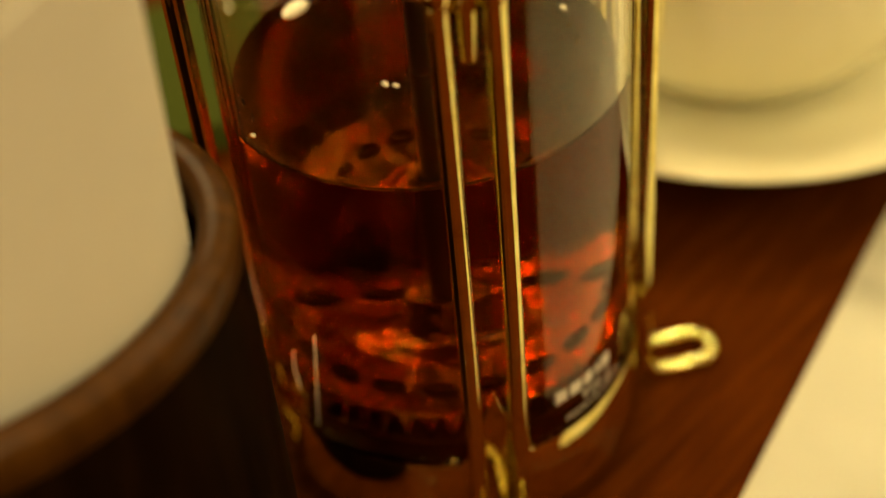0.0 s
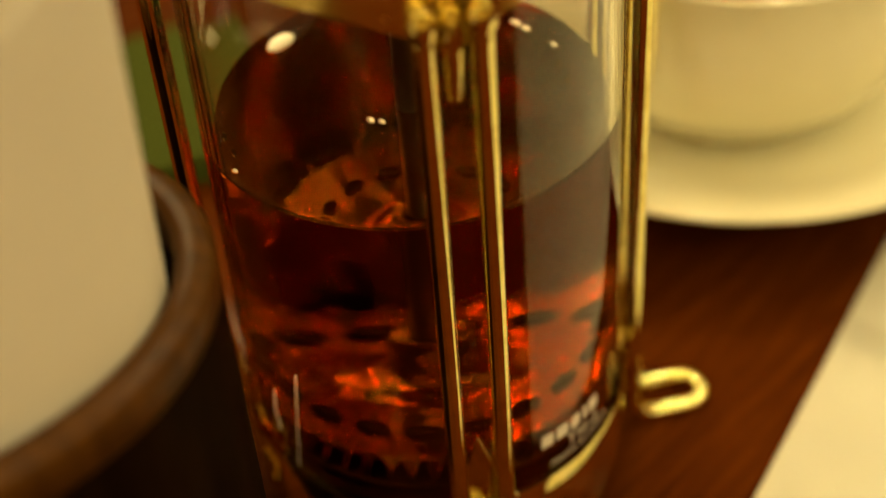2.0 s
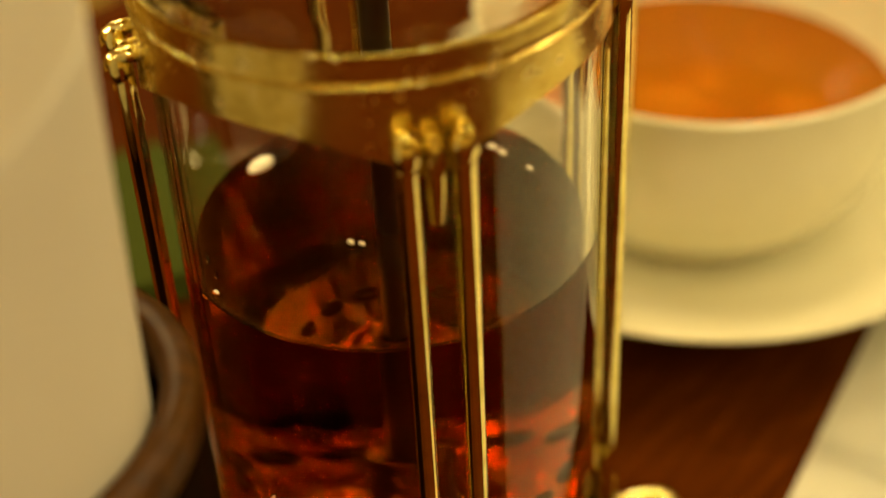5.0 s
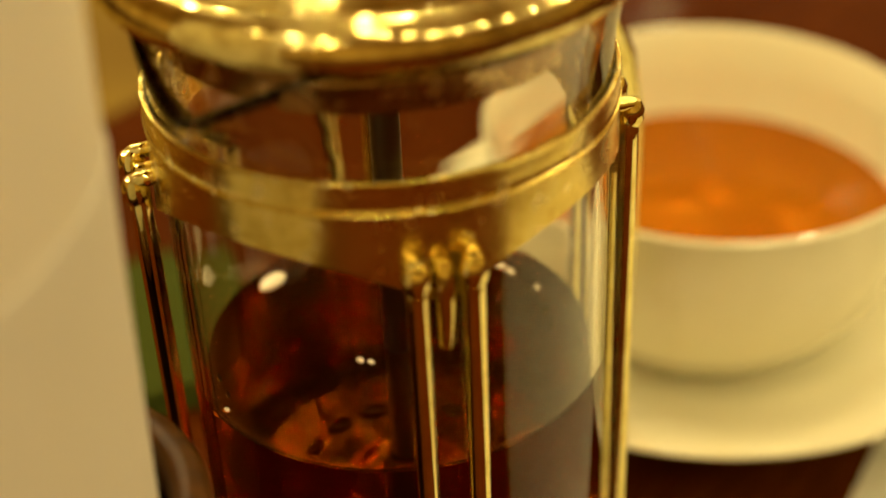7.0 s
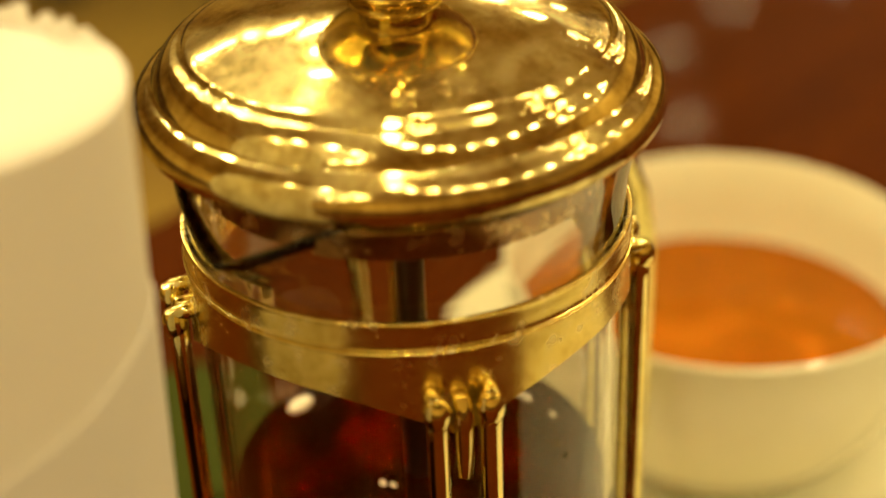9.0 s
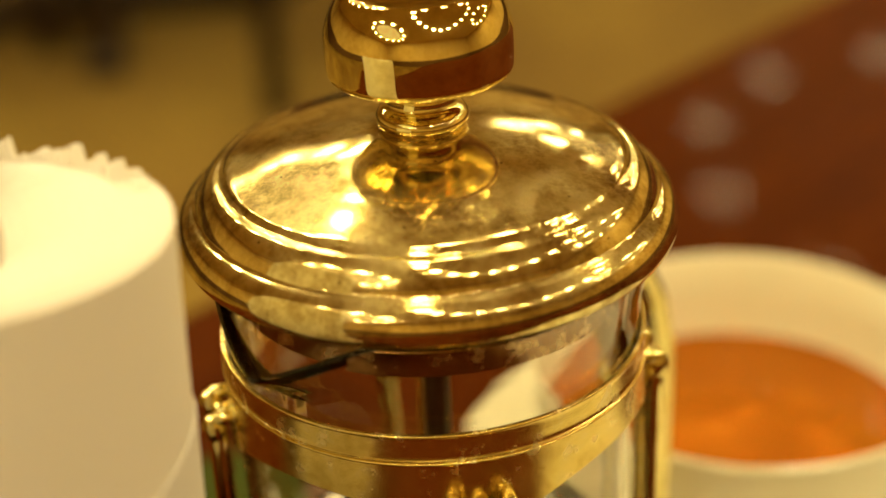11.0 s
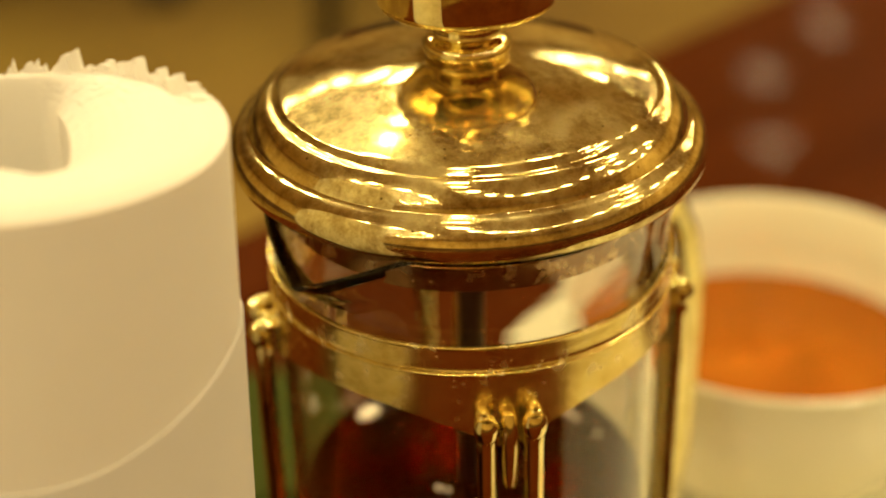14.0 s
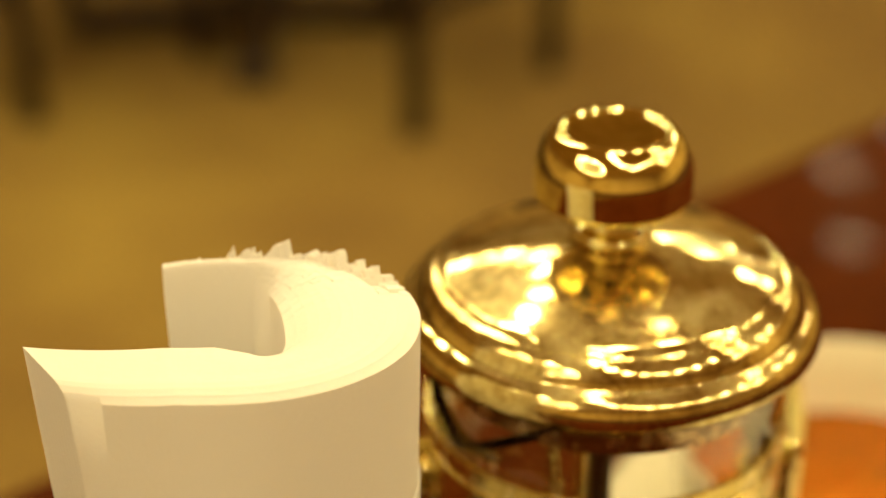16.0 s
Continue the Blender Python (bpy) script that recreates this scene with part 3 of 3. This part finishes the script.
# dark discs laid on the solid plate, painting the shade of its holes
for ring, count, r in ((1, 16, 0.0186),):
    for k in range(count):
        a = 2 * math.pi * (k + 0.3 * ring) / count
        hole_disc = bmesh.new()
        lathe(hole_disc, [(0.0, 0.0002), (0.0016, 0.0002), (0.0020, 0.0003), (0.0023, 0.0009), (0.0028, 0.0)], 20)
        h = part("hole_disc", hole_disc, HOLE, plunger)
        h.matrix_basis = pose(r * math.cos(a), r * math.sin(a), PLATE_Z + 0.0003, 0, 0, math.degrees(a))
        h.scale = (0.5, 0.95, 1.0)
# dark screen disc added so the tea below the plate stays in shade
part("shade_screen", lathe(bmesh.new(), [(0.0, PLATE_Z - 0.0068), (0.0284, PLATE_Z - 0.0068), (0.0292, PLATE_Z - 0.0064), (0.0294, PLATE_Z - 0.0056), (0.0288, PLATE_Z - 0.0052), (0.0, PLATE_Z - 0.0052)], 96), STEEL, plunger, "dark mesh screen under the plate, added to shade the tea below")
coil = []
TURNS = 50
for k in range(TURNS * 10):
    a = 2 * math.pi * k / (TURNS * 10)
    b = 2 * math.pi * k / 10
    r = 0.0277 + 0.0026 * math.cos(b)
    coil.append((r * math.cos(a), r * math.sin(a), PLATE_Z - 0.0022 + 0.0026 * math.sin(b)))
part("spring", tube(bmesh.new(), coil, 0.00060, 6, closed=True), PLATE_BRASS, plunger, "fine coil spring round the filter plate")


# white print on the beaker
def on_glass(ob_mesh, centre_deg, z0, r):
    for v in ob_mesh.vertices:
        a = radians(centre_deg) + v.co.x / r
        v.co = (r * math.cos(a), r * math.sin(a), z0 + v.co.y)
    ob_mesh.update()


def lettering(text, size, centre_deg, z0, name):
    curve = bpy.data.curves.new(name, "FONT")
    curve.body, curve.size, curve.align_x, curve.align_y = text, size, "CENTER", "CENTER"
    curve.space_character = 1.15
    tmp = new(name, curve)
    bpy.context.view_layer.update()
    me = bpy.data.meshes.new_from_object(tmp.evaluated_get(bpy.context.evaluated_depsgraph_get()))
    bpy.data.objects.remove(tmp)
    on_glass(me, centre_deg, z0, GLASS_OUT + 0.00012)
    me.materials.clear()
    me.materials.append(PRINT)
    ob = new(name, me)
    ob.parent = beaker
    return ob


PRINT_AT = -53.0
bars = bmesh.new()
for k, wide in enumerate((0.0024, 0.0026, 0.0022, 0.0010, 0.0024)):
    x = -0.0062 + (0.0, 0.0032, 0.0063, 0.0088, 0.0112)[k]
    for j in range(4):
        x0, x1 = x + wide * (j / 4 - 0.5), x + wide * ((j + 1) / 4 - 0.5)
        q = [bars.verts.new((px, py, 0)) for px, py in ((x0, -0.0014), (x1, -0.0014), (x1, 0.0014), (x0, 0.0014))]
        bars.faces.new(q)
mark = part("maker_mark", bars, PRINT, beaker, "plain white maker's mark", smooth=False)
on_glass(mark.data, PRINT_AT - 4, 0.0318, GLASS_OUT + 0.00012)
lettering("TH-2", 0.0034, PRINT_AT, 0.0280, "print")
lettering("MADE IN JAPAN", 0.0019, PRINT_AT, 0.0254, "print")

def glass_at(deg, z, lift=0.0):
    a = radians(deg)
    return ((GLASS_OUT + lift) * math.cos(a), (GLASS_OUT + lift) * math.sin(a), z)


for line in ([(-141.0, 0.0485), (-142.6, 0.042), (-144.4, 0.034), (-146.7, 0.0245)], [(-152.5, 0.0405), (-154.0, 0.036), (-153.0, 0.031)]):
    part("drip_streak", tube(bmesh.new(), [glass_at(d, z, 0.00005) for d, z in line], 0.00011, 6), PRINT, beaker, "thin dried drip streak")
drops = [(-62.1, 0.105), (-59.1, 0.1015), (-150, 0.0905), (-153, 0.0925)]
rng = random.Random(5)
for d, z in drops:
    bm = bmesh.new()
    bmesh.ops.create_uvsphere(bm, u_segments=12, v_segments=8, radius=0.00032 + 0.0003 * rng.random())
    drop = part("drop", bm, GLASS, beaker)
    drop.matrix_basis = pose(*glass_at(d, z), 0, 0, d) @ Matrix.Diagonal((0.5, 1.0, 1.3, 1))

# ---- cup and saucer ----
CUP_X, CUP_Y = 0.0892, 0.0855
saucer = thing("saucer", "white china saucer with a raised rim on the table", "saucer", (CUP_X, CUP_Y + 0.001, 0))
prof = [(0.0, 0.0055), (0.030, 0.0055), (0.036, 0.0055), (0.0365, 0.0), (0.0385, 0.0), (0.040, 0.006), (0.052, 0.0115), (0.0630, 0.0178), (0.0686, 0.0208), (0.0693, 0.0219), (0.0686, 0.0228), (0.062, 0.0206),
        (0.051, 0.0150), (0.039, 0.0100), (0.0315, 0.0092), (0.029, 0.0082), (0.0, 0.0082)]
part("dish", lathe(bmesh.new(), prof, 128), CHINA, saucer)
part("well", lathe(bmesh.new(), [(0.0, 0.0083), (0.0272, 0.0083), (0.0284, 0.0090), (0.0292, 0.0094), (0.0302, 0.0095), (0.0310, 0.0094)], 96), CHINA, saucer)
cup = thing("tea_cup", "white china teacup standing on its saucer", "cup", (CUP_X, CUP_Y, 0.0082))
H = 0.0597 - 0.0082
prof = [(0.0, 0.003), (0.024, 0.003), (0.0248, 0.0), (0.0268, 0.0), (0.0278, 0.0035), (0.0350, 0.0085), (0.0405, 0.0165), (0.0440, 0.0275), (0.0463, 0.040), (0.0478, H - 0.002), (0.0483, H - 0.0004), (0.0476, H + 0.0004), (0.0464, H - 0.001),
        (0.0448, 0.040), (0.0424, 0.0275), (0.0388, 0.0175), (0.0330, 0.0105), (0.025, 0.0068), (0.0, 0.006)]
part("bowl", lathe(bmesh.new(), prof, 128), CHINA, cup)
# ear handle on the far side
ear = [(0.0485 + x, 0, 0.028 + z) for x, z in ((0, 0.012), (0.008, 0.0135), (0.0155, 0.010), (0.0175, 0.002), (0.0135, -0.006), (0.006, -0.0105), (-0.0025, -0.012))]
ear_ob = part("handle", tube(bmesh.new(), ear, 0.0024, 12, flat=1.5), CHINA, cup)
ear_ob.matrix_basis = pose(0, 0, 0, 0, 0, 35)
TEA2 = 0.0379
fill = lathe(bmesh.new(), [(0.0, 0.0136), (0.0252, 0.0144), (0.0334, 0.0182), (0.0392, 0.0254), (0.0428, 0.0355), (0.0433, TEA2 + 0.0005), (0.0424, TEA2 + 0.0001), (0.0410, TEA2), (0.0, TEA2)], 96)
cup_tea = part("cup_tea", fill, CUP_TEA)
cup_tea.matrix_basis = pose(CUP_X, CUP_Y, 0)
cup_tea.visible_shadow = False
tagged(cup_tea, "amber tea in the white cup", "tea")

# ---- white paper on the table ----
PAPER_TURN = math.degrees(math.atan2(0.0615, 0.0567))
paper = thing("paper_napkin", "folded white paper napkin lying on the table", "napkin", (0.0431, -0.0368, 0), PAPER_TURN)
for name, x0, x1, y0, z0 in (("lower_fold", -0.018, 0.16, 0.0, 0.0005), ("upper_fold", -0.0155, 0.055, -0.0005, 0.0013)):
    bm = bmesh.new()
    NX, NY = 26, 14
    grid = [[None] * (NY + 1) for _ in range(NX + 1)]
    for i in range(NX + 1):
        for j in range(NY + 1):
            x = x0 + (x1 - x0) * i / NX
            y = y0 - 0.17 * j / NY
            grid[i][j] = bm.verts.new((x, y, z0 + 0.0006 * (0.5 + 0.5 * noise.noise((x * 30, y * 30, z0 * 900)))))
    for i in range(NX):
        for j in range(NY):
            bm.faces.new((grid[i][j], grid[i + 1][j], grid[i + 1][j + 1], grid[i][j + 1]))
    made = bmesh.ops.solidify(bm, geom=bm.faces[:], thickness=0.0004)
    part(name, bm, SHEET, paper)

# ---- oval napkin cup ----
HX, HY, HA, HB, HZ = -0.0788, -0.0458, 0.0454, 0.0352, 0.1000
holder = thing("napkin_holder", "oval dark brown lacquered cup holding paper napkins", "napkin holder", (HX, HY, 0), 7.0)
WALL_T = 0.0048


def oval(bm, profile, n=128):
    """Turns (inset, z) points about z on the oval; inset None closes to the middle."""
    rows = []
    for inset, z in profile:
        if inset is None:
            rows.append([bm.verts.new((0, 0, z))])
        else:
            rows.append([bm.verts.new(((HA - inset) * math.cos(2 * math.pi * i / n), (HB - inset) * math.sin(2 * math.pi * i / n), z)) for i in range(n)])
    for a, b in zip(rows, rows[1:]):
        for i in range(n):
            j = (i + 1) % n
            if len(a) == 1:
                bm.faces.new((a[0], b[i], b[j]))
            elif len(b) == 1:
                bm.faces.new((a[i], a[j], b[0]))
            else:
                bm.faces.new((a[i], a[j], b[j], b[i]))
    return bm


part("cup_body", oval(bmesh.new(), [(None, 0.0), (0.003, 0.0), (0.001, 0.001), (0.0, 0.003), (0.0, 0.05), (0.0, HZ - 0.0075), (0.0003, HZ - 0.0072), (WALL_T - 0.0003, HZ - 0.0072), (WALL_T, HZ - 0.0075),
                                     (WALL_T, 0.05), (WALL_T, 0.007), (WALL_T + 0.002, 0.005), (None, 0.005)]), HOLDER_SHADED_BROWN, holder)
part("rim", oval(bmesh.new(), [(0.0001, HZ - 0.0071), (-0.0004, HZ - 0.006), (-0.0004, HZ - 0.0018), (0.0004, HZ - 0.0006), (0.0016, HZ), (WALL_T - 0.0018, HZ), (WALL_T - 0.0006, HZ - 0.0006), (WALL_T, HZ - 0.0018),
                                (WALL_T, HZ - 0.0071), (0.0001, HZ - 0.0071)]), RIM_LIT_BROWN, holder, "rounded brown rim, the light on it put into its colour")

# ---- stack of paper napkins bent into the cup ----
stack = thing("paper_napkins", "stack of white paper napkins bent into a curl with torn edges", "napkins", (0, 0, 0))
SHEETS = 12
NS, NZ = 300, 12


def stack_point(s_, k, z):
    """s_ runs along the sheet from its front free end round the bend to the back; k 0 is outermost, 1 innermost."""
    f = max(0.0, min(1.0, (z - 0.10) / 0.078))
    yc = -0.0470 + 0.0030 * f
    b = 0.0240 - 0.0040 * f
    x_right = -0.0400 + 0.0026 * f
    if z < 0.10:
        g = 1 - z / 0.10
        x_right -= 0.004 * g
    xb = x_right - b * 1.25
    t_front, t_side, t_back = 0.0125, 0.0200, 0.0030
    x_end, x_back = -0.0880 - 0.0075 * k + 0.005 * (1 - f), -0.0765
    if s_ < 0.40:
        u = s_ / 0.40
        x = x_end + (xb - x_end) * u
        y = yc - b + k * t_front + 0.0065 * (1 - u) ** 2.2
    elif s_ < 0.78:
        a = (s_ - 0.40) / 0.38 * math.pi - math.pi / 2
        bx = b * 1.25 - k * t_side
        by = b - k * (t_front if a < 0 else t_back)
        x = xb + bx * math.cos(a)
        y = yc + by * math.sin(a)
    else:
        u = (s_ - 0.78) / 0.22
        x = xb + (x_back - xb) * u
        y = yc + b - k * t_back + 0.0008 * math.sin(u * 3)
    return Vector((x, y, z))


def along(v):
    """Spreads steps evenly over the length of the sheet: front, bend, back."""
    if v < 0.22:
        return v / 0.22 * 0.40
    if v < 0.87:
        return 0.40 + (v - 0.22) / 0.65 * 0.38
    return 0.78 + (v - 0.87) / 0.13 * 0.22


def bent_sheet(k0, k1, top, low=0.0075):
    bm = bmesh.new()
    rows_o, rows_i = [], []
    for i in range(NS + 1):
        s_ = along(i / NS)
        for rows, k in ((rows_o, k0), (rows_i, k1)):
            zt = top(i, s_, k)
            rows.append([bm.verts.new(stack_point(s_, k, low + (zt - low) * (j / NZ) ** 0.7)) for j in range(NZ + 1)])
    for i in range(NS):
        for j in range(NZ):
            bm.faces.new((rows_o[i][j], rows_o[i + 1][j], rows_o[i + 1][j + 1], rows_o[i][j + 1]))
            bm.faces.new((rows_i[i][j], rows_i[i][j + 1], rows_i[i + 1][j + 1], rows_i[i + 1][j]))
        bm.faces.new((rows_o[i][NZ], rows_o[i + 1][NZ], rows_i[i + 1][NZ], rows_i[i][NZ]))
        bm.faces.new((rows_o[i][0], rows_i[i][0], rows_i[i + 1][0], rows_o[i + 1][0]))
    for i in (0, NS):
        for j in range(NZ):
            bm.faces.new((rows_o[i][j], rows_o[i][j + 1], rows_i[i][j + 1], rows_i[i][j]))
    return bm


def torn_edge(rng):
    """Heights along a torn edge: uneven flakes, each rising slowly and breaking off steeply, with loose fibres."""
    heights, level = [], 0.0
    while len(heights) <= NS:
        run = rng.choice((2, 3, 3, 4, 6, 9, 13))
        peak, foot = rng.uniform(0.3, 1.0) * min(1.0, 0.35 + run / 9), rng.uniform(0.0, 0.25)
        for k in range(run):
            u = k / run
            heights.append(foot + (peak - foot) * u ** 0.8 + (0.12 * rng.random() if u > 0.5 else 0.03 * rng.random()))
    return heights


for n_sheet in range(SHEETS):
    rng = random.Random(40 + n_sheet)
    rag = torn_edge(rng)[::-1]

    def torn_top(i, s_, k):
        torn = max(0.0, min(1.0, (s_ - 0.62) / 0.05)) * (1.0 if n_sheet < 3 else 0.06)
        z = 0.1776 - 0.0018 * max(0.0, 1 - s_ / 0.25) 
        smooth_side = max(0.0, min(1.0, (0.66 - s_) / 0.12))
        bend = max(0.0, min(1.0, (s_ - 0.34) / 0.2))
        z -= 0.0016 * smooth_side * max(0.0, 1 - k / 0.3) ** 2.2 + 0.0040 * bend * max(0.0, (k - 0.5) / 0.5) ** 1.8
        return z + torn * (0.0042 * (rag[i % len(rag)] - 0.3) + 0.0016 * noise.noise((s_ * 30, n_sheet * 3.1, 0)) - 0.0024 * max(0.0, s_ - 0.78) / 0.22)

    part("napkin", bent_sheet(n_sheet / SHEETS, (n_sheet + 0.9985) / SHEETS, torn_top), TISSUE, stack)


def outer_top(i, s_, k):
    x = stack_point(s_, 0, 0.14).x
    rise = max(0.0, min(1.0, (x + 0.066) / 0.028)) if s_ < 0.62 else 1.0
    return 0.1405 + 0.010 * rise ** 2


part("napkin", bent_sheet(-0.017, -0.004, outer_top), TISSUE, stack)

# ---- green cloth behind the pot ----
cloth = thing("green_cloth", "folded green cloth lying on the table", "cloth", (-0.056, 0.118, 0), 12)
part("fold", box(bmesh.new(), (-0.036, -0.03, 0.0), (0.034, 0.028, 0.004), 0.0018, 3), GREEN, cloth)
part("fold", box(bmesh.new(), (-0.035, -0.029, 0.0042), (0.032, 0.027, 0.0078), 0.0017, 3), GREEN, cloth)
